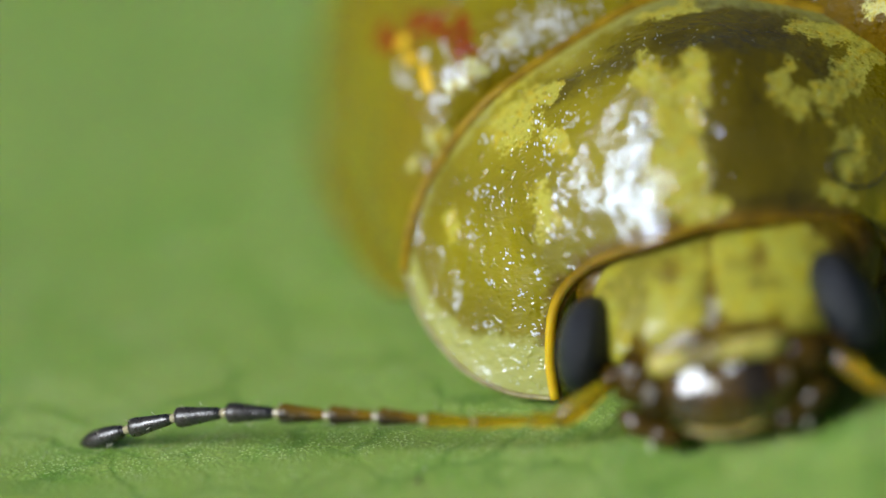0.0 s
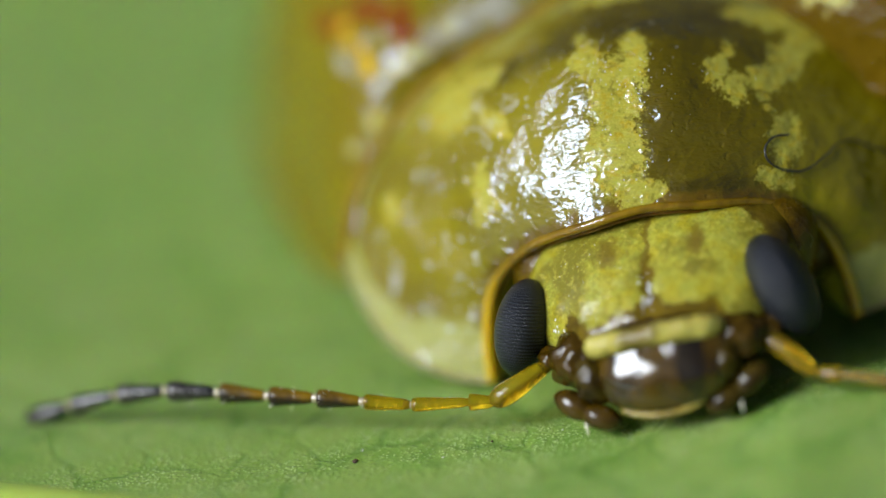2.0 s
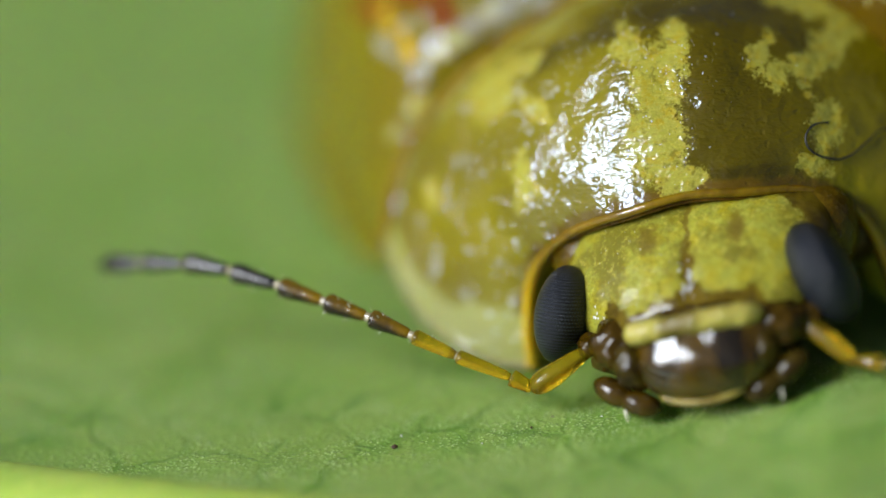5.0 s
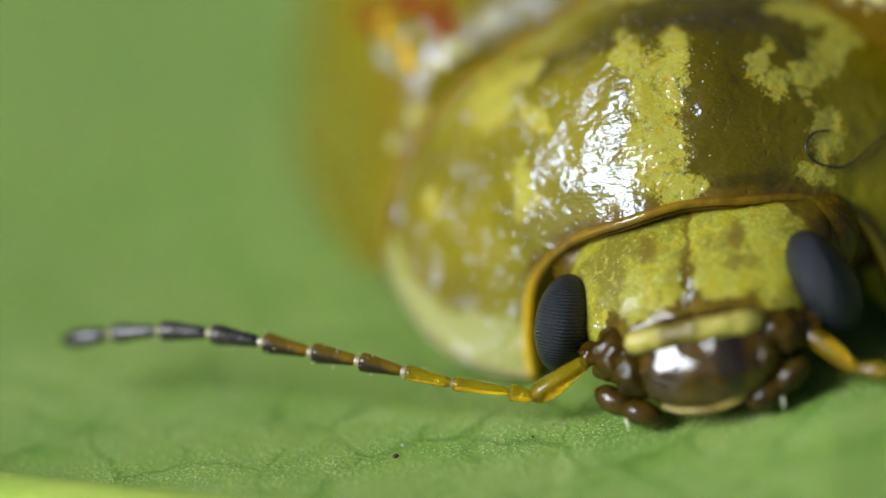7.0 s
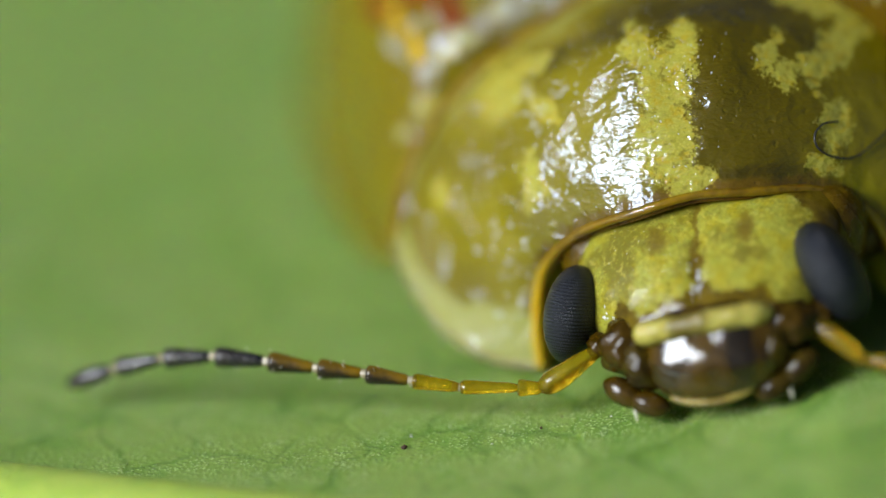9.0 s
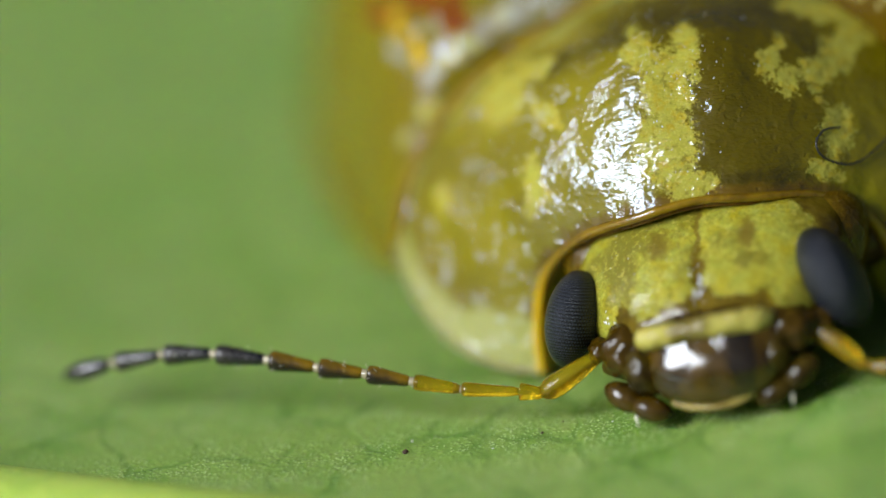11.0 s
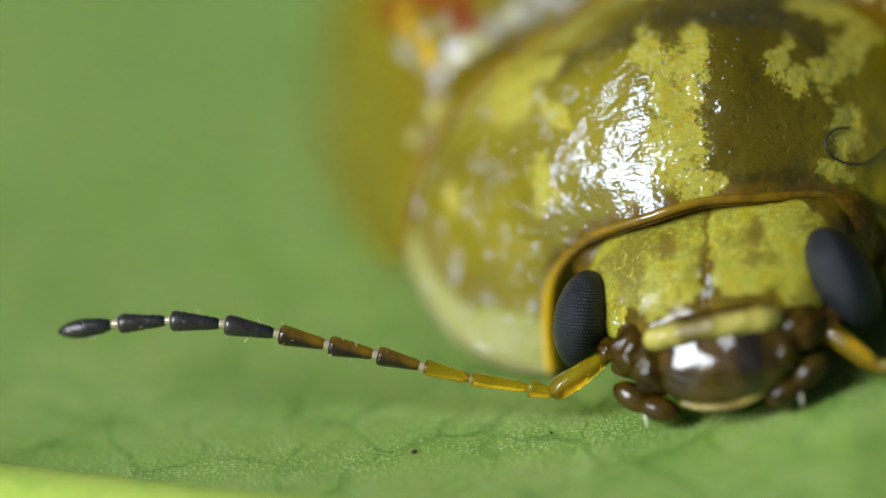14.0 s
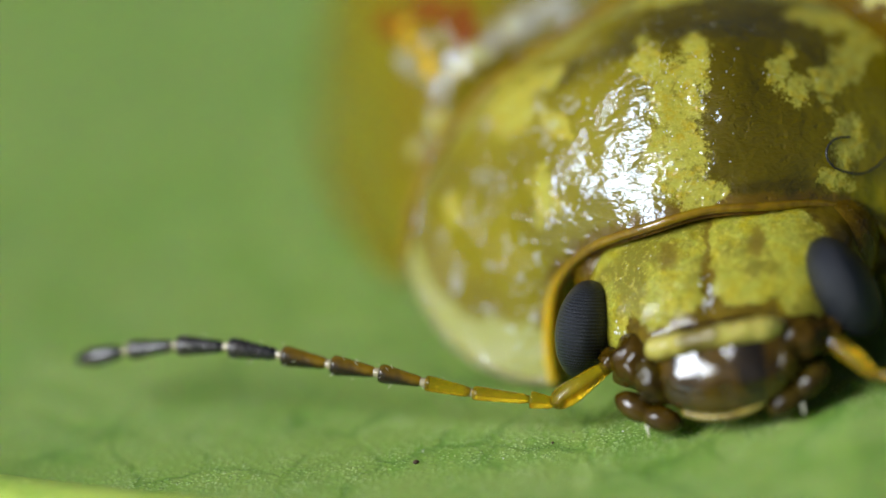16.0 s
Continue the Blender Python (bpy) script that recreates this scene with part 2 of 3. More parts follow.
mat_two_tone = two_tone()
mat_black = plain_shell("black_limb", (0.012, 0.012, 0.013), (0.024, 0.020, 0.018), 0.28, 0.004, sss=0.0, coat=0.0, spec=0.75)
mat_mouth = plain_shell("chestnut_mouth", (0.050, 0.033, 0.003), (0.018, 0.010, 0.002), 0.14, 0.02, 10.0, sss=0.0, coat=0.0, spec=0.25)
mat_palp = plain_shell("chestnut_palp", (0.055, 0.030, 0.001), (0.022, 0.011, 0.001), 0.08, 0.015, 10.0, sss=0.0, coat=0.0)
def clypeus_material():
    """Two pale yellow lobes with a wrinkled grey-brown gap between them."""
    m = Nodes("pale_clypeus")
    v = m.coords()
    sep = m.tree.nodes.new("ShaderNodeSeparateXYZ")
    m.tree.links.new(v, sep.inputs[0])
    x = m.math('ADD', sep.outputs[0], m.math('MULTIPLY', m.math('SUBTRACT', m.noise(v, 7.0), 0.5), 0.22))
    gap = m.ramp(m.math('ABSOLUTE', m.math('ADD', x, 0.07)), 0.18, 0.09, 0.0, 0.8)
    pale = m.mix(m.ramp(m.noise(v, 6.0, 4.0, 0.6), 0.40, 0.66, 0.0, 0.6), (0.43, 0.38, 0.085), (0.20, 0.15, 0.015))
    col = m.mix(gap, pale, (0.11, 0.082, 0.012))
    n = m.bump(m.noise(v, 22.0), 0.008, normal=m.bump(m.noise(v, 8.0, 2.0), 0.05))
    return m.set(Base_Color=col, Roughness=0.20, Normal=n, Subsurface_Weight=0.2,
                 Subsurface_Radius=(0.9, 0.5, 0.08), Subsurface_Scale=0.08 * MM)


mat_pale = clypeus_material()
mat_cheek = plain_shell("brown_cheek", (0.048, 0.026, 0.001), (0.018, 0.009, 0.001), 0.10, 0.03, 7.0, sss=0.0, coat=0.0, spec=0.35)
mat_temple = plain_shell("olive_brown_temple", (0.115, 0.068, 0.002), (0.060, 0.034, 0.001), 0.2, 0.02, 12.0, sss=0.4, coat=0.0, spec=0.35)
mat_lip = plain_shell("olive_lip", (0.30, 0.24, 0.05), (0.18, 0.13, 0.02), 0.25, coat=0.0)
mat_joint = plain_shell("pale_joint", (0.33, 0.29, 0.18), (0.20, 0.16, 0.08), 0.08, 0.003, coat=0.0, sss=0.0, spec=1.0)
mat_body = plain_shell("dark_underside", (0.10, 0.05, 0.01), (0.05, 0.028, 0.008), 0.3)
mat_bristle = plain_shell("pale_bristle", (0.75, 0.74, 0.62), (0.6, 0.58, 0.45), 0.4, sss=0.0)
mat_fibre = plain_shell("black_fibre", (0.010, 0.010, 0.011), (0.02, 0.02, 0.022), 0.35, sss=0.0)
# white for the flecks that imitate glints, and for the pale leaf grains
mat_speck = plain_shell("white_glint_and_grain", (0.66, 0.67, 0.70), (0.46, 0.47, 0.48), 0.25, sss=0.0)
mat_crumb = plain_shell("brown_crumb", (0.10, 0.05, 0.03), (0.05, 0.03, 0.02), 0.6, sss=0.0, coat=0.0)


def head_material():
    m = Nodes("gold_face")
    v = m.coords()
    tc = m.tree.nodes.new("ShaderNodeTexCoord")
    uv = tc.outputs["UV"]
    wob = wobble_uv(m, v, 4.0, 0.26)
    grain = m.noise(v, 42.0, 3.0, 0.6)
    gold = m.mix(m.ramp(m.noise(v, 9.0, 4.0, 0.7), 0.38, 0.68), (0.30, 0.31, 0.042), (0.34, 0.29, 0.012))
    gold = m.mix(m.ramp(m.noise(v, 2.6, 3.0, 0.6), 0.44, 0.60, 0.0, 0.9), gold, (0.150, 0.135, 0.014))
    gold = m.mix(m.ramp(grain, 0.52, 0.40, 0.0, 0.5), gold, (0.17, 0.13, 0.008))
    gold = m.mix(m.ramp(m.noise(v, 24.0, 4.0, 0.7), 0.50, 0.72, 0.0, 0.6), gold, (0.56, 0.50, 0.09))
    brown = m.mix(m.ramp(m.noise(v, 6.0), 0.35, 0.65), (0.13, 0.088, 0.005), (0.065, 0.042, 0.003))
    s = m.blots(uv, [(0.30, 0.32, 0.17, 0.19), (0.67, 0.33, 0.15, 0.17), (0.40, 0.28, 0.12, 0.15), (0.60, 0.26, 0.12, 0.15),
                     (0.18, 0.52, 0.06, 0.14), (0.34, 0.48, 0.05, 0.07), (0.62, 0.45, 0.06, 0.06), (0.405, 0.42, 0.085, 0.11), (0.585, 0.42, 0.08, 0.11), (0.77, 0.48, 0.08, 0.17), (0.225, 0.50, 0.05, 0.13)], wob)
    k = m.ramp(m.math('ADD', s, m.math('MULTIPLY', m.math('SUBTRACT', grain, 0.5), 0.45)), 1.08, 0.88)
    col = m.mix(k, brown, gold)
    d = m.blots(uv, [(0.5, 0.30, 0.008, 0.28), (0.40, 0.30, 0.03, 0.05), (0.63, 0.30, 0.03, 0.05)], wob)
    col = m.mix(m.ramp(d, 1.3, 0.5, 0.0, 0.75), col, (0.13, 0.085, 0.008))
    fine = m.noise(v, 30.0, 3.0, 0.6)
    return m.set(Base_Color=col, Roughness=m.ramp(k, 0.0, 1.0, 0.10, 0.28), Normal=m.bump(fine, 0.0045, normal=m.bump(m.noise(v, 5.0, 1.0), 0.022)),
                 Subsurface_Weight=0.2, Subsurface_Radius=(0.9, 0.6, 0.05), Subsurface_Scale=0.1 * MM, Specular_IOR_Level=0.4)


def eye_material():
    """Black cornea covered with a honeycomb of tiny facets."""
    m = Nodes("compound_eye")
    tc = m.tree.nodes.new("ShaderNodeTexCoord")
    sep = m.tree.nodes.new("ShaderNodeSeparateXYZ")
    m.tree.links.new(tc.outputs["UV"], sep.inputs[0])
    tau = 2 * math.pi
    a = m.math('MULTIPLY', sep.outputs[0], 58 * tau)
    b = m.math('MULTIPLY', sep.outputs[1], 21 * tau)
    h = m.math('ADD', m.math('COSINE', m.math('MULTIPLY', b, 2.0)),
               m.math('ADD', m.math('COSINE', m.math('ADD', a, b)), m.math('COSINE', m.math('SUBTRACT', a, b))))
    h = m.ramp(h, -1.5, 3.0, kind='LINEAR')
    col = m.mix(m.ramp(h, 0.15, 0.6), (0.005, 0.006, 0.009), (0.030, 0.036, 0.050))
    return m.set(Base_Color=col, Roughness=0.22, Normal=m.bump(h, 0.009), Specular_IOR_Level=0.34)


def labrum_material():
    m = Nodes("banded_labrum")
    v = m.coords()
    tc = m.tree.nodes.new("ShaderNodeTexCoord")
    wob = wobble_uv(m, v, 4.0, 0.05)
    base = m.mix(m.ramp(m.noise(v, 4.0), 0.35, 0.65), (0.070, 0.038, 0.001), (0.026, 0.013, 0.001))
    d = m.blots(tc.outputs["UV"], [(0.30, 0.55, 0.12, 0.30), (0.68, 0.45, 0.11, 0.40)], wob)
    col = m.mix(m.ramp(d, 1.15, 0.7), base, (0.010, 0.006, 0.002))
    fine = m.noise(v, 24.0, 2.0)
    return m.set(Base_Color=col, Roughness=0.07, Specular_IOR_Level=0.8, Normal=m.bump(fine, 0.003, normal=m.bump(m.noise(v, 3.5, 1.0), 0.04)),
                 Subsurface_Weight=0.15, Subsurface_Radius=(0.9, 0.5, 0.08), Subsurface_Scale=0.08 * MM)


def leaf_material():
    m = Nodes("leaf_blade")
    v = m.coords()
    warp = m.noise(v, 1.1, 3.0, 0.6, out=1)
    warp = m.node("VectorMath", m.node("VectorMath", warp, (0.5, 0.5, 0.5), operation='SUBTRACT'), (0.9, 0.9, 0.0), operation='MULTIPLY')
    p = m.node("VectorMath", v, warp, operation='ADD')
    p = m.node("VectorMath", p, (1.0, 0.8, 0.0), operation='MULTIPLY')
    e1 = m.cells(p, 1.35, 'DISTANCE_TO_EDGE')
    e2 = m.cells(p, 3.2, 'DISTANCE_TO_EDGE')
    tone = m.noise(v, 0.35, 3.0, 0.5)
    mott = m.noise(v, 3.2, 4.0, 0.65)
    fine = m.noise(v, 34.0, 3.0, 0.6)
    grit = m.ramp(m.cells(v, 19.0), 0.55, 0.1)
    col = m.mix(m.ramp(tone, 0.35, 0.65), (0.185, 0.300, 0.048), (0.220, 0.325, 0.064))
    col = m.mix(m.ramp(m.noise(v, 0.9, 3.0, 0.6), 0.48, 0.66, 0.0, 0.7), col, (0.105, 0.245, 0.018))
    col = m.mix(m.ramp(mott, 0.45, 0.7, 0.0, 0.5), col, (0.27, 0.39, 0.085))
    col = m.mix(m.ramp(fine, 0.44, 0.66, 0.0, 0.5), col, (0.29, 0.42, 0.11))
    col = m.mix(m.math('MULTIPLY', grit, m.ramp(mott, 0.3, 0.7, 0.1, 0.45)), col, (0.34, 0.48, 0.14))
    pale_grit = m.math('MULTIPLY', m.ramp(m.cells(v, 36.0), 0.42, 0.12), m.ramp(m.noise(v, 2.2, 4.0, 0.65), 0.42, 0.60, 0.10, 0.95))
    col = m.mix(pale_grit, col, (0.54, 0.68, 0.34))
    net = m.math('MULTIPLY', m.ramp(e2, 0.10, 0.0), m.ramp(mott, 0.46, 0.66, 0.05, 0.55))
    vein = m.math('MAXIMUM', m.math('MULTIPLY', m.ramp(e1, 0.07, 0.0), m.ramp(m.noise(v, 1.7, 2.0), 0.36, 0.62, 0.25, 1.0)), net)
    col = m.mix(m.math('MULTIPLY', vein, 0.60), col, (0.070, 0.175, 0.012))
    hgt = m.math('SUBTRACT', m.math('ADD', m.math('MULTIPLY', fine, 0.4), m.math('MULTIPLY', grit, 0.35)), m.math('MULTIPLY', vein, 0.35))
    return m.set(Base_Color=col, Roughness=m.ramp(fine, 0.3, 0.7, 0.42, 0.6), Normal=m.bump(m.math('ADD', hgt, m.math('MULTIPLY', pale_grit, 0.5)), 0.011),
                 Subsurface_Weight=0.5, Subsurface_Radius=(0.45, 0.9, 0.10), Subsurface_Scale=0.5 * MM)


mat_head, mat_eye, mat_labrum, mat_leaf = head_material(), eye_material(), labrum_material(), leaf_material()
mat_midrib = plain_shell("leaf_midrib", (0.46, 0.60, 0.10), (0.37, 0.53, 0.08), 0.45, 0.02, 12.0, coat=0.0)


# ---- mesh helpers (all shapes in millimetres) ----
def part(name, verts, faces, material, parent=None, label="", uvs=None):
    me = bpy.data.meshes.new(name)
    me.from_pydata([tuple(c * MM for c in v) for v in verts], [], faces)
    me.materials.append(material)
    me.polygons.foreach_set("use_smooth", [True] * len(me.polygons))
    if uvs is not None:
        layer = me.uv_layers.new(name="UVMap")
        idx = np.empty(len(me.loops), dtype=np.int32)
        me.loops.foreach_get("vertex_index", idx)
        layer.data.foreach_set("uv", np.asarray(uvs, dtype=np.float32)[idx].ravel())
    ob = new(name, me)
    ob.parent = parent
    return tagged(ob, label)


def crom(pts, u):
    """Smooth curve through evenly spaced points (any trailing shape), u from 0 to 1."""
    pts = np.asarray(pts, float)
    n = len(pts) - 1
    ext = np.concatenate([[2 * pts[0] - pts[1]], pts, [2 * pts[-1] - pts[-2]]])
    x = min(max(u, 0.0), 1.0) * n
    i = min(int(x), n - 1)
    f = x - i
    a, b, c, d = ext[i:i + 4]
    return 0.5 * (2 * b + (c - a) * f + (2 * a - 5 * b + 4 * c - d) * f * f + (3 * b - a - 3 * c + d) * f ** 3)


def mirrored(half):
    """Stations from the midline outwards, as a full row from the one side to the other."""
    half = np.asarray(half, float)
    return np.concatenate([half[::-1], half[1:] * np.array([-1, 1, 1])])


def surf(ctrl, u, v):
    return crom(crom(ctrl, u), v)


def sheet(ctrl, nu, nv, thick=0.0, inward=None):
    """A lofted sheet as verts, faces, uvs; with a thickness it is closed by a second face towards inward."""
    ctrl = np.asarray(ctrl, float)
    verts = np.array([[surf(ctrl, i / nu, j / nv) for j in range(nv + 1)] for i in range(nu + 1)])
    uvs = [(i / nu, j / nv) for i in range(nu + 1) for j in range(nv + 1)]
    k = nv + 1
    faces = [(i * k + j, i * k + j + 1, (i + 1) * k + j + 1, (i + 1) * k + j) for i in range(nu) for j in range(nv)]
    flat = verts.reshape(-1, 3)
    if thick:
        c = np.asarray(inward, float)
        a, b, e, _ = flat[list(faces[len(faces) // 2])]
        if np.dot(np.cross(b - a, e - a), a - c) < 0:
            faces = [tuple(reversed(f)) for f in faces]
        d = c - flat
        d /= np.linalg.norm(d, axis=1)[:, None]
        m = len(flat)
        edge = [i * k for i in range(nu + 1)] + [nu * k + j for j in range(1, k)] + [i * k + nv for i in range(nu - 1, -1, -1)] + [j for j in range(nv - 1, 0, -1)]
        faces += [tuple(a + m for a in reversed(f)) for f in faces]
        faces += [(a, b, b + m, a + m) for a, b in zip(edge, edge[1:] + edge[:1])]
        flat = np.concatenate([flat, flat + d * thick])
        uvs = uvs + uvs
    return flat, faces, uvs


def tube(points, radii, sides=8):
    """A round, closed tube along points."""
    P = [Vector(p) for p in points]
    if not hasattr(radii, "__len__"):
        radii = [radii] * len(P)
    verts, faces = [], []
    ref = Vector((0.31, 0.17, 0.93)).normalized()
    for i, p in enumerate(P):
        d = (P[min(i + 1, len(P) - 1)] - P[max(i - 1, 0)]).normalized()
        a = d.cross(ref).normalized()
        b = d.cross(a)
        for k in range(sides):
            w = 2 * math.pi * k / sides
            verts.append(p + (a * math.cos(w) + b * math.sin(w)) * radii[i])
    for i in range(len(P) - 1):
        for k in range(sides):
            k2 = (k + 1) % sides
            faces.append((i * sides + k, i * sides + k2, (i + 1) * sides + k2, (i + 1) * sides + k))
    faces.append(tuple(reversed(range(sides))))
    faces.append(tuple((len(P) - 1) * sides + k for k in range(sides)))
    return verts, faces


def blob(centre, semi, turn=(0, 0, 0), nu=32, nv=20, power=1.0, lump=0.0, seed=0.0):
    """An ellipsoid with optional squareness and lumps, as verts, faces, uvs."""
    R = Euler([radians(a) for a in turn]).to_matrix()
    c = Vector(centre)
    verts, uvs = [], []
    for j in range(nv + 1):
        la = math.pi * (j / nv - 0.5)
        for i in range(nu):
            lo = 2 * math.pi * i / nu
            d = Vector((math.cos(la) * math.cos(lo), math.cos(la) * math.sin(lo), math.sin(la)))
            q = Vector([math.copysign(abs(t) ** power, t) for t in d])
            if lump:
                q *= 1 + lump * noise.noise(d * 2.3 + Vector((seed, 0, 0)))
            q = Vector((q.x * semi[0], q.y * semi[1], q.z * semi[2]))
            verts.append(c + R @ q)
            uvs.append((0.5 + 0.5 * d.x, 0.5 + 0.5 * d.z))
    faces = [(j * nu + i, j * nu + (i + 1) % nu, (j + 1) * nu + (i + 1) % nu, (j + 1) * nu + i) for j in range(nv) for i in range(nu)]
    return verts, faces, uvs


# ---- the leaf ----
def leaf_height(x, y):
    if x < -5:
        bend = -0.350 - 0.060 * (x + 5)
    elif x < 1:
        bend = 0.085 * x + 0.003 * x * x
    else:
        k = min(x, 2.9) - 1
        near = min(1.0, max(0.0, (0.5 - y) / 1.0))
        near = near * near * (3 - 2 * near)
        bend = 0.105 + 0.125 * k + (0.010 + 0.046 * near) * k * k + 0.10 * max(0.0, x - 2.9)
    return 0.01 + bend * 0.98 + 0.035 * noise.noise(Vector((x * 0.55, y * 0.55, 3.0))) + 0.0015 * y * y


def leaf():
    root = new("leaf")
    tagged(root, "broad fresh green leaf with a fine dark vein net", "leaf", kind="structure")

    def axis(a, b, fine_a, fine_b, fine, coarse):
        out, x = [], a
        while x < b:
            out.append(x)
            x += fine if fine_a <= x < fine_b else coarse
        return out + [b]
    xs, ys = axis(-34, 30, -4, 4.5, 0.08, 0.7), axis(-1, 1, -0.2, 0.25, 0.006, 0.02)
    verts, k = [], len(ys)
    for x in xs:
        half = 17.0 * max(0.0, math.sin(math.pi * (x + 34.0) / 64.0)) ** 0.75 + 0.3
        for s in ys:
            y = 4.0 + s * half
            verts.append((x, y, leaf_height(x, y)))
    n = len(verts)
    verts += [(x, y, z - 0.22) for x, y, z in verts]
    faces = [(i * k + j, (i + 1) * k + j, (i + 1) * k + j + 1, i * k + j + 1) for i in range(len(xs) - 1) for j in range(k - 1)]
    faces += [tuple(a + n for a in reversed(f)) for f in faces]
    rim = [i * k for i in range(len(xs))] + [(len(xs) - 1) * k + j for j in range(1, k)] + [i * k + k - 1 for i in range(len(xs) - 2, -1, -1)] + list(range(k - 2, 0, -1))
    faces += [(b, a, a + n, b + n) for a, b in zip(rim, rim[1:] + rim[:1])]
    part("blade", verts, faces, mat_leaf, root)
    # pale raised midrib along the near side
    pts, rad = [], []
    for i in range(70):
        x = -30 + i * 0.8
        y = -2.14 - 0.40 * x if -8 < x < 6 else (-2.14 - 0.40 * (-8 if x < 0 else 6) - 0.05 * (x - (-8 if x < 0 else 6)))
        pts.append((x, y, leaf_height(x, y) - 0.44))
        rad.append(0.66)
    part("midrib", *tube(pts, rad, 20), mat_midrib, root, "pale yellow-green raised midrib")
    return root


leaf()


# ---- the beetle ----
beetle = new("beetle")
beetle.matrix_basis = pose(2.303 * MM, 0.198 * MM, -0.133 * MM, 0, -13, -9)
tagged(beetle, "glossy olive-gold leaf beetle with black eyes crouching on a leaf", "beetle")

# stations of the shield from the midline outwards, each from the head notch to the rear edge
PRONOTUM = mirrored([
    [(0.00, -0.00, 0.00), (0.00, 0.19, 0.30), (0.00, 0.43, 0.64), (0.00, 0.81, 0.95), (0.00, 1.75, 1.07)],
    [(-0.40, 0.01, -0.05), (-0.40, 0.21, 0.26), (-0.41, 0.44, 0.60), (-0.44, 0.83, 0.89), (-0.52, 1.67, 0.98)],
    [(-0.85, 0.23, -0.22), (-0.96, 0.38, 0.09), (-1.07, 0.66, 0.35), (-1.22, 1.05, 0.53), (-1.40, 1.49, 0.64)],
    [(-1.17, 0.40, -0.52), (-1.41, 0.50, -0.38), (-1.62, 0.78, -0.17), (-1.79, 1.07, 0.02), (-1.93, 1.43, 0.16)],
    [(-1.30, 0.39, -0.91), (-1.56, 0.51, -0.83), (-1.82, 0.74, -0.68), (-2.01, 1.01, -0.41), (-2.14, 1.29, -0.14)],
    [(-1.33, 0.33, -1.24), (-1.65, 0.46, -1.18), (-1.95, 0.67, -1.03), (-2.16, 0.95, -0.76), (-2.25, 1.21, -0.44)],
])


def pronotum():
    flat, faces, uvs = sheet(PRONOTUM, 150, 70, 0.06, (0, 1.6, -0.85))
    shield = part("pronotum", flat, faces, mat_pronotum, beetle, "olive shield with gold blotches and a wet gloss", uvs)
    shield.matrix_basis = pose(0.012 * MM, -0.166 * MM, 1.825 * MM, 0, 2, 9)
    n = 120
    front = [surf(PRONOTUM, i / n, 0.0) for i in range(n + 1)]
    hind = [surf(PRONOTUM, i / n, 1.0) for i in range(n + 1)]
    part("front_rim", *tube(front, [0.036 + 0.004 * math.sin(9 * i / n) for i in range(n + 1)]), mat_bright_rim, shield, "raised amber rim round the head")
    inner = [p + np.array((-0.03 * p[0], 0.03, -0.055)) for p in front]
    part("inner_lip", *tube(inner, 0.016), mat_rim, shield)
    back = [np.array((p[0] * 0.84, p[1] + 0.42, -1.0 + (p[2] + 1.0) * 0.90)) for p in front]
    rows = [[a + (b - a) * f + np.array((0, 0, -0.05 * math.sin(math.pi * f))) for f in (0, 0.33, 0.66, 1)] for a, b in zip(front, back)]
    cv, cf, _ = sheet(rows, 100, 10, 0.04, (0, 3.0, -0.8))
    part("collar", cv, cf, mat_collar, shield, "olive inner collar round the head")
    part("rear_rim", *tube(hind, 0.045), mat_rear_rim, shield, "amber rear rim")
    for name, u in (("side_rim", 0.0), ("side_rim", 1.0)):
        part(name, *tube([surf(PRONOTUM, u, j / 40) for j in range(41)], 0.020), mat_side_rim, shield)
    return shield


shield = pronotum()

ELYTRON = np.array([
    [(-0.01, 1.51, 2.24), (-0.01, 2.06, 2.91), (-0.01, 3.89, 3.47), (-0.01, 6.09, 2.72), (-0.01, 7.99, 0.72)],
    [(-0.97, 1.35, 2.24), (-1.16, 1.60, 3.02), (-1.47, 3.59, 3.47), (-1.23, 5.99, 2.52), (-0.28, 7.94, 0.69)],
    [(-1.72, 1.04, 2.04), (-2.10, 1.32, 2.69), (-2.85, 3.50, 2.96), (-2.47, 5.69, 2.17), (-0.63, 7.79, 0.66)],
    [(-2.19, 0.78, 1.67), (-2.70, 1.52, 1.75), (-3.36, 3.60, 2.10), (-3.27, 5.69, 1.47), (-0.93, 7.64, 0.62)],
    [(-2.23, 0.68, 1.30), (-2.88, 1.75, 1.00), (-3.56, 3.70, 1.25), (-3.47, 5.69, 0.98), (-1.13, 7.54, 0.58)],
])
for side in (1, -1):
    flat, faces, uvs = sheet(ELYTRON * np.array([side, 1, 1]) - np.array([0, 0, 0.0 if side > 0 else 0.22]), 60, 60, 0.07, (0, 4.5, 0.8))
    wing = part("elytron", flat, faces, mat_elytron if side > 0 else mat_elytron_shaded, beetle, "domed amber wing case with red and gold spots", uvs)
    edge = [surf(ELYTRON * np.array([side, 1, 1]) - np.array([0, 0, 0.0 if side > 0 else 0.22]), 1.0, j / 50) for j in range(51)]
    part("flange", *tube(edge, 0.06), mat_elytron if side > 0 else mat_elytron_shaded, wing, "thin amber side margin")



from mathutils import Quaternion


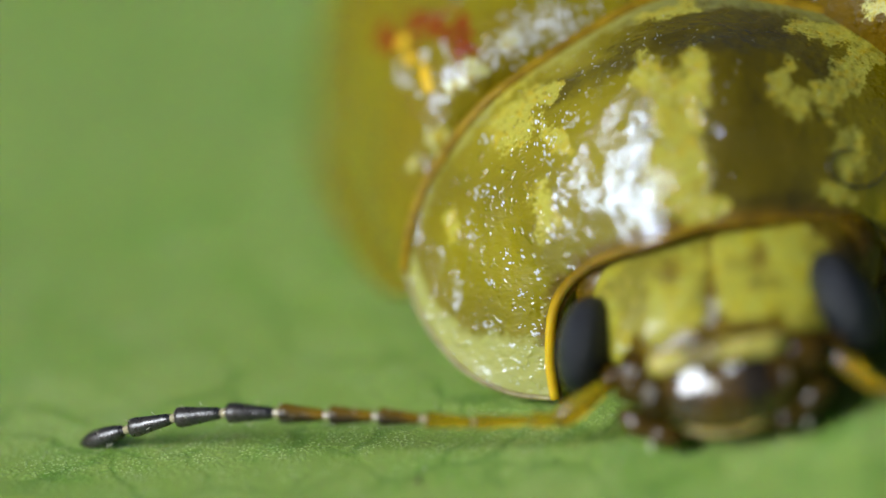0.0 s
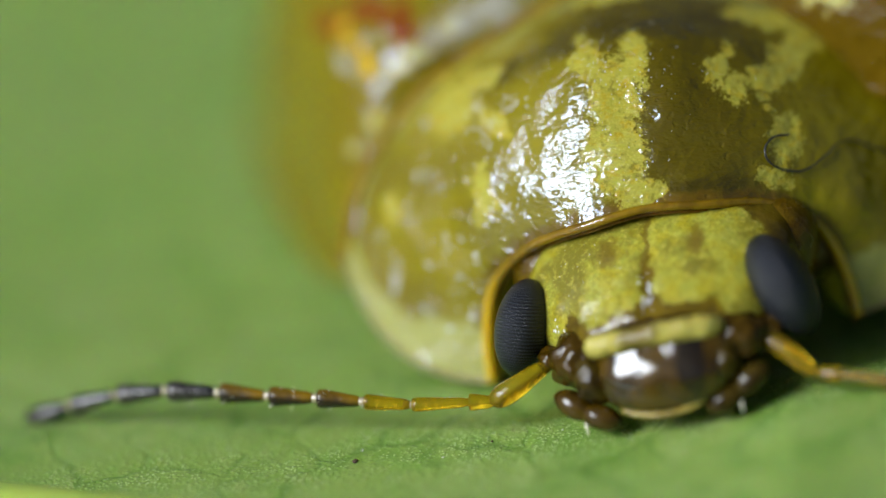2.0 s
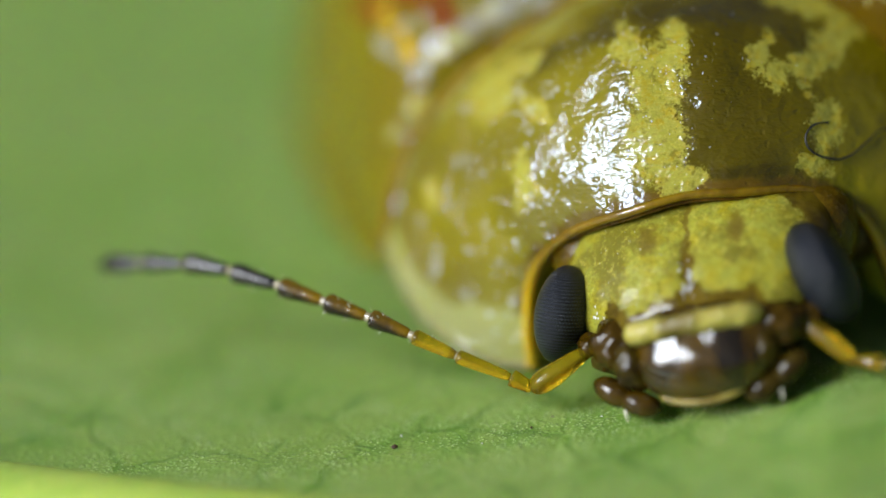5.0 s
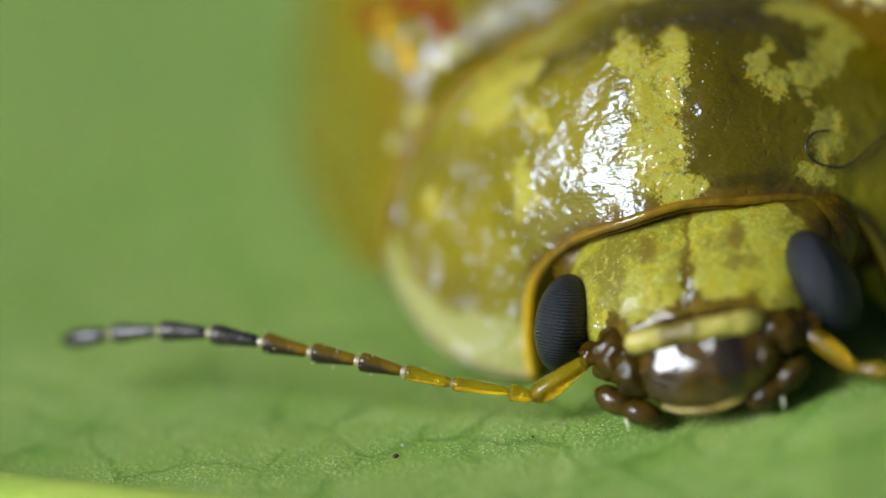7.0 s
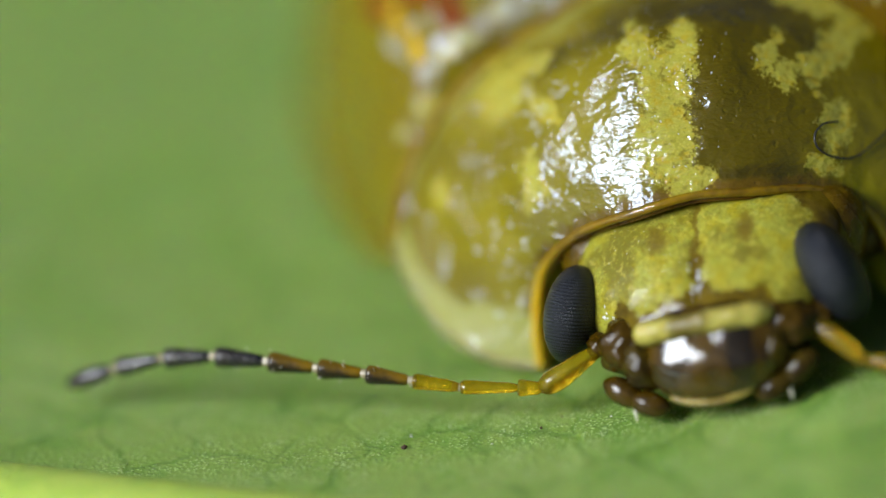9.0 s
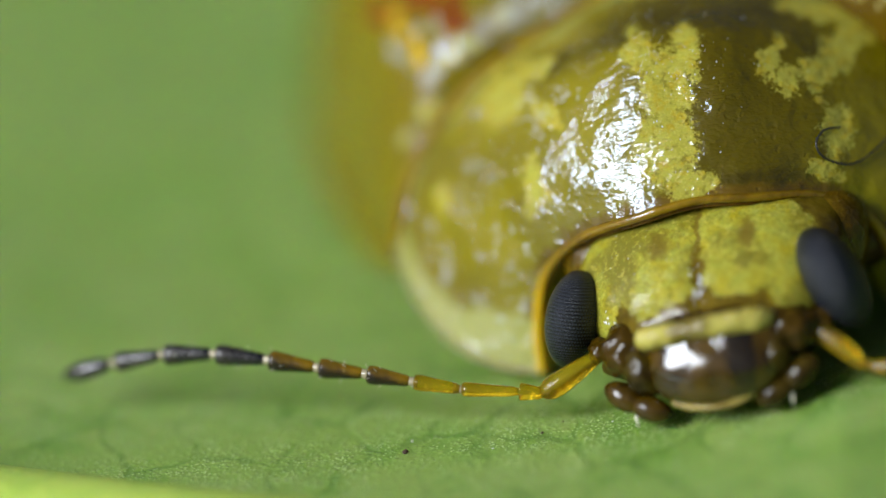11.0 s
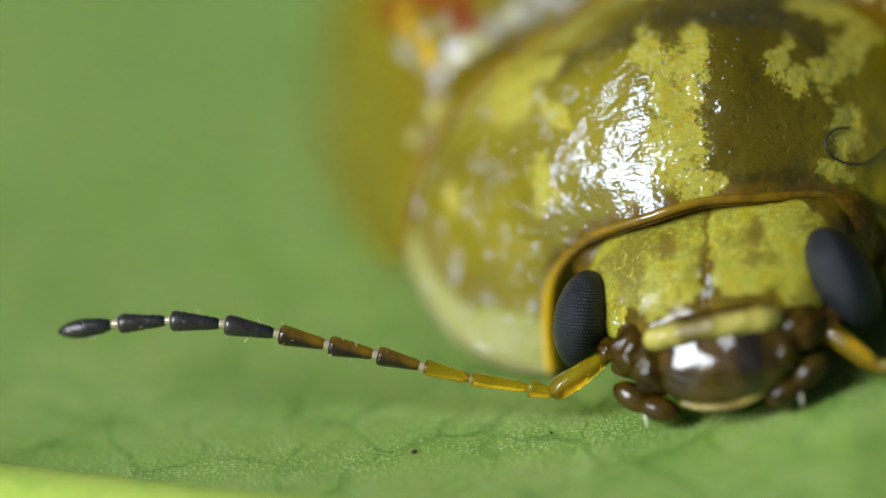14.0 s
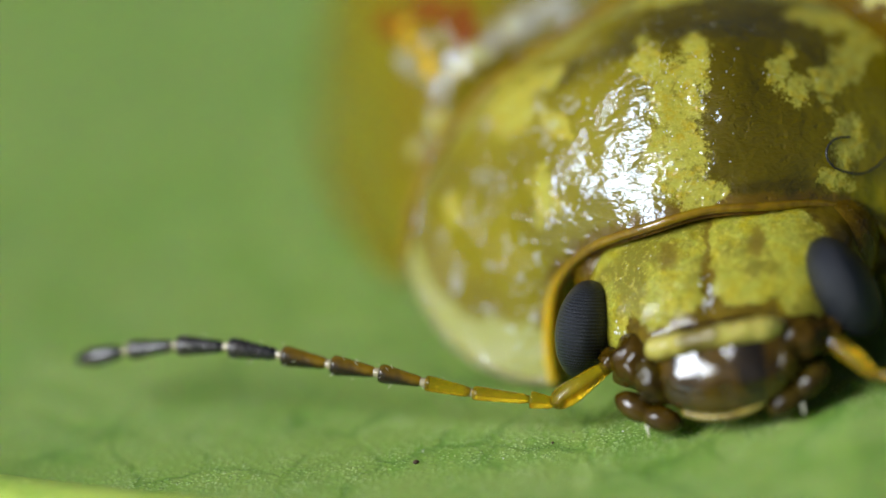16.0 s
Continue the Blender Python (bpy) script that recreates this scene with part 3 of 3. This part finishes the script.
def glint_flecks(owner, ctrl, patches, rng, label):
    """Tiny white flecks that stand in for glints, in patches (u, v, ru, rv, count, size) on a shell."""
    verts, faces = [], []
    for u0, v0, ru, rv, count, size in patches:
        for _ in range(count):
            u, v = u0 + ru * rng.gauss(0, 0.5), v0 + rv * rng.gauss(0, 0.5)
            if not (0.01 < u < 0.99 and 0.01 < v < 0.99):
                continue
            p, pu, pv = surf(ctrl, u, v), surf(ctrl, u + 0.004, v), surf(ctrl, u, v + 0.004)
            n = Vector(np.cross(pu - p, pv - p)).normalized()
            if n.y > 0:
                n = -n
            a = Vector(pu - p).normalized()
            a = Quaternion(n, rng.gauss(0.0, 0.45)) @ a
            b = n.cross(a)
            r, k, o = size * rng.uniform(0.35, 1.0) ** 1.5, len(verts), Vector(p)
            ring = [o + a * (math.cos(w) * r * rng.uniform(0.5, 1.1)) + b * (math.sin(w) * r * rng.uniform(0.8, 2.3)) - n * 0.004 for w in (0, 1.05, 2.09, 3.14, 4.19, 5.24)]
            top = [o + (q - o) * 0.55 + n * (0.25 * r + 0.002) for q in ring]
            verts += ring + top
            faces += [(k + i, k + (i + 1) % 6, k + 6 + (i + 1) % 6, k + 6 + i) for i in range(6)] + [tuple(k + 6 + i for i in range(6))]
    tagged(part("glint_fleck", verts, faces, mat_speck, owner, label), kind="stuff")


def streaks(marks, size):
    return [(u, v, ru, rv, max(4, int(16000 * ru * rv ** 0.8)), size) for u, v, ru, rv in marks]


# glints of the shield and wing case, added as white flecks
glint_flecks(shield, PRONOTUM, streaks(PRONOTUM_GLINTS, 0.015) + [(0.17, 0.45, 0.16, 0.5, 40, 0.010), (0.12, 0.12, 0.10, 0.14, 50, 0.011), (0.34, 0.55, 0.10, 0.35, 90, 0.010), (0.5, 0.62, 0.20, 0.16, 110, 0.008), (0.45, 0.3, 0.2, 0.3, 40, 0.008), (0.40, 0.76, 0.11, 0.20, 260, 0.0075)],
       random.Random(4), "tiny white flecks standing in for glints on the shield")
wings = [ob for ob in beetle.children if ob.name.startswith("elytron")]
glint_flecks(wings[0], ELYTRON, [(0.537, 0.269, 0.016, 0.026, 34, 0.022), (0.475, 0.269, 0.01, 0.012, 12, 0.02), (0.456, 0.213, 0.012, 0.014, 16, 0.018), (0.438, 0.250, 0.008, 0.03, 16, 0.016), (0.306, 0.195, 0.05, 0.055, 190, 0.015), (0.231, 0.190, 0.06, 0.055, 220, 0.015), (0.369, 0.194, 0.03, 0.03, 60, 0.013), (0.413, 0.169, 0.04, 0.04, 24, 0.010)],
       random.Random(5), "white flecks standing in for glints on the wing case")

v, f, _ = blob((0, 3.7, 1.05), (2.3, 3.6, 0.66), power=0.9)
part("underside", v, f, mat_body, beetle, "dark brown underside resting on the leaf")

HEAD = mirrored([
    [(0, 0.35, 1.70), (0, -0.10, 1.72), (0, -0.50, 1.50), (0, -0.84, 1.20), (0, -0.92, 0.95), (0, -0.60, 0.72)],
    [(-0.35, 0.35, 1.70), (-0.35, -0.10, 1.70), (-0.35, -0.50, 1.48), (-0.34, -0.80, 1.18), (-0.32, -0.88, 0.93), (-0.28, -0.58, 0.72)],
    [(-0.68, 0.36, 1.64), (-0.68, -0.06, 1.63), (-0.68, -0.42, 1.42), (-0.64, -0.66, 1.14), (-0.58, -0.72, 0.92), (-0.48, -0.50, 0.74)],
    [(-0.92, 0.38, 1.50), (-0.94, 0.00, 1.47), (-0.93, -0.28, 1.30), (-0.86, -0.44, 1.06), (-0.76, -0.48, 0.90), (-0.60, -0.38, 0.78)],
    [(-1.00, 0.40, 1.20), (-1.02, 0.10, 1.18), (-1.00, -0.08, 1.10), (-0.92, -0.20, 0.98), (-0.80, -0.24, 0.88), (-0.62, -0.26, 0.80)],
])
flat, faces, uvs = sheet(HEAD, 80, 70, 0.05, (0, 0.3, 1.2))
# a groove down the face and small swellings above the mouth
for p in flat:
    low = 1.0 - min(1.0, abs(p[2] - 1.22) / 0.22)
    p[1] += 0.035 * math.exp(-(p[0] / 0.035) ** 2) * (1.0 if p[2] > 1.25 else 0.3)
    p[1] -= 0.05 * low * max(0.0, noise.noise(Vector(p) * 5.5) + 0.15)
head = part("head", flat, faces, mat_head, beetle, "gold-mottled face with a brown midline", uvs)

# glints of the face, added as white flecks
glint_flecks(head, HEAD, [(0.5, 0.47, 0.02, 0.07, 26, 0.013), (0.33, 0.57, 0.04, 0.05, 26, 0.014), (0.42, 0.55, 0.06, 0.03, 22, 0.012), (0.22, 0.56, 0.03, 0.05, 16, 0.014), (0.35, 0.30, 0.2, 0.2, 40, 0.006)],
       random.Random(6), "tiny white flecks standing in for glints on the face")

for x, z, tilt, k in ((-0.985, 1.165, 12, 1.0), (0.925, 1.20, -18, 1.12)):
    v, f, _ = blob((x, -0.42, z), (0.19 * k, 0.30 * k, 0.355 * k), (-22, tilt, -16 if x < 0 else 16), 48, 36)
    around = [(i / 48, j / 36) for j in range(37) for i in range(48)]
    part("compound_eye", v, f, mat_eye, head, "black faceted oval eye", around)

for s in (-1, 1):
    v, f, _ = blob((0.80 * s, 0.16 if s < 0 else 0.26, 1.28 if s < 0 else 1.22), (0.29, 0.34, 0.36), (-20, 14 * s, 0), 40, 26, 0.9)
    part("temple", v, f, mat_temple, head, "olive-brown side of the head behind the eye")

# pale bar over the mouth, lip, jaws
bar = [(-0.47, -0.86, 1.12), (-0.36, -0.91, 1.15), (-0.18, -0.95, 1.18), (0.03, -0.96, 1.195), (0.24, -0.93, 1.19), (0.40, -0.88, 1.17), (0.52, -0.81, 1.15)]
line = [crom(bar, i / 30) for i in range(31)]
part("clypeus", *tube(line, [0.088 * min(1, 0.40 + 7 * min(i, 30 - i) / 30) * (1 + 0.20 * noise.noise(Vector((i * 0.35, 0, 2)))) * (1 - 0.12 * math.exp(-((i - 13) / 4) ** 2)) for i in range(31)], 16), mat_pale, head, "pale yellow bar over the mouth")
v, f, uv = blob((0.06, -0.825, 0.915), (0.50, 0.26, 0.35), (-34, 0, 0), 48, 30, 0.74)
labrum = part("labrum", v, f, mat_labrum, head, "glossy dark brown upper lip", uv)
edge = [(-0.28, -1.03, 0.69), (-0.15, -1.07, 0.65), (0.05, -1.09, 0.635), (0.23, -1.06, 0.655), (0.37, -1.00, 0.71), (0.48, -0.93, 0.81)]
part("lip_edge", *tube([crom(edge, i / 24) for i in range(25)], 0.025), mat_lip, labrum, "thin olive-brown lip edge")
for s in (-1, 1):
    v, f, _ = blob((0.58 * s, -0.66, 0.97), (0.22, 0.24, 0.20), (0, 14 * s, 20 * s), 40, 26, lump=0.20, seed=s)
    part("cheek", v, f, mat_cheek, head, "knobbly glossy brown cheek")
    v, f, _ = blob((0.47 * s, -0.90, 0.88), (0.13, 0.13, 0.17), (0, 16 * s, 0), lump=0.25, seed=s)
    part("mandible", v, f, mat_mouth, head, "glossy dark jaw")
    v, f, _ = blob((0.80 * s, -0.62, 0.985), (0.10, 0.10, 0.08), lump=0.3, seed=3 + s)
    part("antenna_socket", v, f, mat_cheek, head)
    path = [(0.77 * s, -0.85, 0.80), (0.69 * s, -0.885, 0.755), (0.60 * s, -0.92, 0.70), (0.51 * s, -0.95, 0.66)]
    palp = part("palp", *tube([crom(path, i / 12) for i in range(13)], [0.03, 0.055, 0.072, 0.083, 0.09, 0.094, 0.096, 0.095, 0.092, 0.085, 0.075, 0.06, 0.035], 16),
                mat_palp if s < 0 else mat_mouth, head, "short chestnut feeler beside the mouth")
    path = [(0.60 * s, -0.935, 0.69), (0.51 * s, -0.96, 0.655), (0.41 * s, -0.985, 0.62), (0.31 * s, -1.0, 0.585)]
    part("palp_tip", *tube([crom(path, i / 12) for i in range(13)], [0.03, 0.055, 0.07, 0.08, 0.088, 0.092, 0.093, 0.092, 0.088, 0.08, 0.07, 0.052, 0.022], 16),
         mat_palp if s < 0 else mat_mouth, palp)
    part("bristle", *tube([(0.57 * s, -1.0, 0.62), (0.565 * s, -1.02, 0.53)], [0.012, 0.006], 6), mat_bristle, palp)

# antennae: a fixed first joint, then a chain of ten joints
LENGTHS = [0.174, 0.42, 0.344, 0.34, 0.35, 0.364, 0.392, 0.388, 0.377, 0.448]
# the constant bend at each joint, in degrees
KINKS = [1.8, -4.0, 0.8, 0.2, -1.4, 1.9, 2.8, 0.1, -2.2, 0.0]


def limb(n, length, r):
    """One antenna joint along +x: a narrow neck that flares to a blunt end."""
    prof = [(0.0, 0.34), (0.05, 0.38), (0.09, 0.54), (0.17, 0.64), (0.38, 0.74), (0.62, 0.88), (0.80, 1.0), (0.90, 1.03), (0.96, 0.97), (0.99, 0.78), (1.0, 0.45)]
    if n == 9:
        prof = [(0.0, 0.34), (0.08, 0.38), (0.13, 0.60), (0.25, 0.80), (0.45, 0.98), (0.62, 1.0), (0.78, 0.86), (0.89, 0.60), (0.96, 0.33), (1.0, 0.08)]
    if n == 0:
        prof = [(a, 0.35 + 0.65 * b) for a, b in prof]
    if n in (1, 2):
        prof = [(a, 0.30 + 0.70 * b) for a, b in prof]
    return tube([(a * length, 0, 0) for a, b in prof], [b * r for a, b in prof], 16)


def antenna(side):
    if side < 0:
        pts = [(-0.80, -0.66, 0.97), (-0.92, -0.72, 0.93), (-1.06, -0.77, 0.87), (-1.17, -0.80, 0.83), (-1.25, -0.81, 0.80)]
    else:
        pts = [(0.68, -0.60, 1.00), (0.80, -0.67, 0.91), (0.93, -0.74, 0.81), (1.05, -0.80, 0.70), (1.12, -0.82, 0.66)]
    root = part("antenna", *tube([crom(pts, i / 20) for i in range(21)], [0.042, 0.048, 0.053, 0.058, 0.062, 0.066, 0.070, 0.074, 0.077, 0.080, 0.083, 0.085, 0.086, 0.086, 0.085, 0.083, 0.079, 0.073, 0.065, 0.054, 0.036] if side < 0 else [0.035 + 0.045 * math.sin(math.pi * min(1.0, i / 24 + 0.2)) for i in range(21)], 14),
                mat_amber, beetle, "jointed antenna, amber at the base and black at the tip")
    joints = []
    for n, length in enumerate(LENGTHS):
        r = (0.062, 0.052, 0.057, 0.067, 0.070, 0.072, 0.073, 0.073, 0.069, 0.070)[n]
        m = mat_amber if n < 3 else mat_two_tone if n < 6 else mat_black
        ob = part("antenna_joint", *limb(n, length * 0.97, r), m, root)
        if n > 1:
            part("neck", *tube([(-0.040, 0, 0), (-0.02, 0, 0), (0.0, 0, 0), (0.025, 0, 0), (0.050, 0, 0)], [w * r for w in (0.45, 0.54, 0.52, 0.46, 0.40)], 12), mat_joint, ob)
        if n > 1:
            rng = random.Random(n)
            hv, hf = [], []
            for _ in range(7):
                a, x = rng.uniform(0, 6.283), rng.uniform(0.35, 0.98) * length
                d = Vector((0.5, math.cos(a), math.sin(a))).normalized()
                b = Vector((x, math.cos(a) * r * 0.9, math.sin(a) * r * 0.9))
                tv, tf = tube([b, b + d * rng.uniform(0.025, 0.045)], [0.003, 0.0015], 4)
                hf += [tuple(i + len(hv) for i in q) for q in tf]
                hv += tv
            tagged(part("setae", hv, hf, mat_bristle, ob), kind="stuff")
        joints.append(ob)
    return joints


left_joints, right_joints = antenna(-1), antenna(1)

# ---- loose small things ----
# a dark fibre lying in a curl on the shield
bvh_pts = [(1.083, 0.377), (0.982, 0.378), (0.911, 0.311), (0.908, 0.218), (0.966, 0.14), (1.086, 0.085), (1.19, 0.097), (1.305, 0.169), (1.406, 0.243), (1.511, 0.258), (1.596, 0.201), (1.719, 0.13), (1.83, 0.10), (1.96, 0.13)]
from mathutils.bvhtree import BVHTree
tree = BVHTree.FromPolygons([tuple(c.co / MM) for c in shield.data.vertices], [tuple(p.vertices) for p in shield.data.polygons])


def on_shield(x, z, lift):
    hit = tree.ray_cast(Vector((x, -4, z + 1.75)), Vector((0, 0.915, -0.40)).normalized())
    return hit[0] + Vector((0, -0.915, 0.40)) * lift if hit[0] else Vector((x, 0.1, z))


curl = []
for i in range(61):
    x, z = crom(bvh_pts, i / 60)
    curl.append(on_shield(x, z, 0.03))
fibre = part("fibre", *tube(curl, [0.008] * 61, 6), mat_fibre)
fibre.matrix_basis = beetle.matrix_basis @ shield.matrix_basis
tagged(fibre, "thin black curled fibre lying on the olive shield", "fibre")


def crumb(x, y, r, seed, material, label, group):
    v, f, _ = blob((0, 0, 0), (r, r * 0.8, r * 0.6), (0, 0, 40 * seed), 12, 8, 1.0, 0.6, seed)
    ob = part("crumb", v, f, material)
    ob.location = (x * MM, y * MM, (leaf_height(x, y) + r * 0.4) * MM)
    tagged(ob, label, "crumb", group)


for k, (x, y, r) in enumerate([(-0.17, -0.55, 0.024), (0.80, -0.45, 0.012), (-2.4, -0.85, 0.012), (0.95, -0.30, 0.010)]):
    crumb(x, y, r, k + 1, mat_crumb, "tiny dark brown crumb on the leaf", "crumbs on the leaf")
for k, (x, y, r) in enumerate([(-0.12, -0.38, 0.011), (1.30, -0.42, 0.009), (0.45, -0.62, 0.008)]):
    crumb(x, y, r, k + 11, mat_speck, "tiny pale grain lying on the leaf", "pale grains on the leaf")


# ---- movement ----
# time; bearing of the antenna, its bend and drop; backward lean and its growth (degrees)
SWAY = [
    (0.0, 10.5, 20.7, -46.3, -5.1, 18.6),
    (0.5, 10.4, 19.0, -43.7, -3.5, 19.8),
    (1.0, 9.5, 21.1, -45.8, -3.0, 20.6),
    (1.5, 9.7, 23.9, -49.2, -3.5, 20.4),
    (2.0, 7.4, 31.5, -53.6, -1.5, 14.3),
    (2.5, 6.9, 29.3, -50.9, -1.2, 14.3),
    (3.0, 5.2, 32.3, -54.4, -4.8, 13.6),
    (3.5, 17.5, 13.6, -36.2, -5.1, 12.2),
    (4.0, 26.3, 18.7, -47.7, -1.9, 11.6),
    (4.2, 31.7, 0.2, -31.4, 1.8, 18.5),
    (4.6, 35.0, -8.0, -31.0, 5.0, 22.0),
    (6.3, 22.0, 6.7, -34.3, 2.3, 18.3),
    (6.5, 19.4, 19.5, -45.7, 1.8, 14.5),
    (7.0, 20.3, 13.9, -40.2, 0.7, 13.9),
    (7.5, 19.5, 14.3, -40.6, 1.3, 16.2),
    (8.0, 17.5, 24.6, -50.8, 1.4, 14.9),
    (8.5, 17.3, 21.9, -47.8, 0.3, 12.3),
    (9.0, 9.1, 44.9, -68.6, -0.7, 11.0),
    (11.5, 12.3, 36.3, -59.0, -1.5, 10.3),
    (12.0, 10.8, 41.3, -64.5, -2.5, 8.2),
    (12.5, 17.4, 26.8, -48.7, -1.7, 6.6),
    (13.0, 19.5, 25.6, -47.1, -2.0, 4.3),
    (13.5, 22.7, 15.3, -40.9, 1.3, 12.0),
    (14.0, 21.7, 25.1, -46.1, -2.5, 1.4),
    (14.5, 21.3, 23.4, -43.5, -3.2, 1.1),
    (15.0, 19.3, 25.5, -49.2, -1.9, 6.7),
    (15.5, 17.0, 29.1, -50.9, -2.7, 3.7),
    (16.0, 17.4, 24.9, -49.7, -0.2, 11.2),
]


def chain_rows(side, rows):
    out = [[] for _ in LENGTHS]
    for t, a0, a1, a2, b0, b1 in rows:
        p = Vector((-1.241, -0.804, 0.801)) if side < 0 else Vector((1.11, -0.82, 0.665))
        for n, length in enumerate(LENGTHS):
            i = n / 9
            th, ph = radians(a0 + a1 * i + a2 * i * i + KINKS[n]), radians(b0 + b1 * i)
            d = Vector((side * math.cos(th) * math.cos(ph), math.sin(ph), math.sin(th) * math.cos(ph)))
            up = Vector((0, 0, 1))
            y = up.cross(d).normalized()
            z = d.cross(y)
            m = Matrix((d, y, z)).transposed().to_4x4()
            m.translation = p * MM
            out[n].append((t, m))
            p = p + d * length
    return out


def motions():
    for ob, rows in zip(left_joints, chain_rows(-1, SWAY)):
        walk(ob, rows)
    still = [(0.0, -12, 30, -20, -8, 4), (16.0, -12, 30, -20, -8, 4)]
    for ob, rows in zip(right_joints, chain_rows(1, still)):
        walk(ob, rows)


motions()
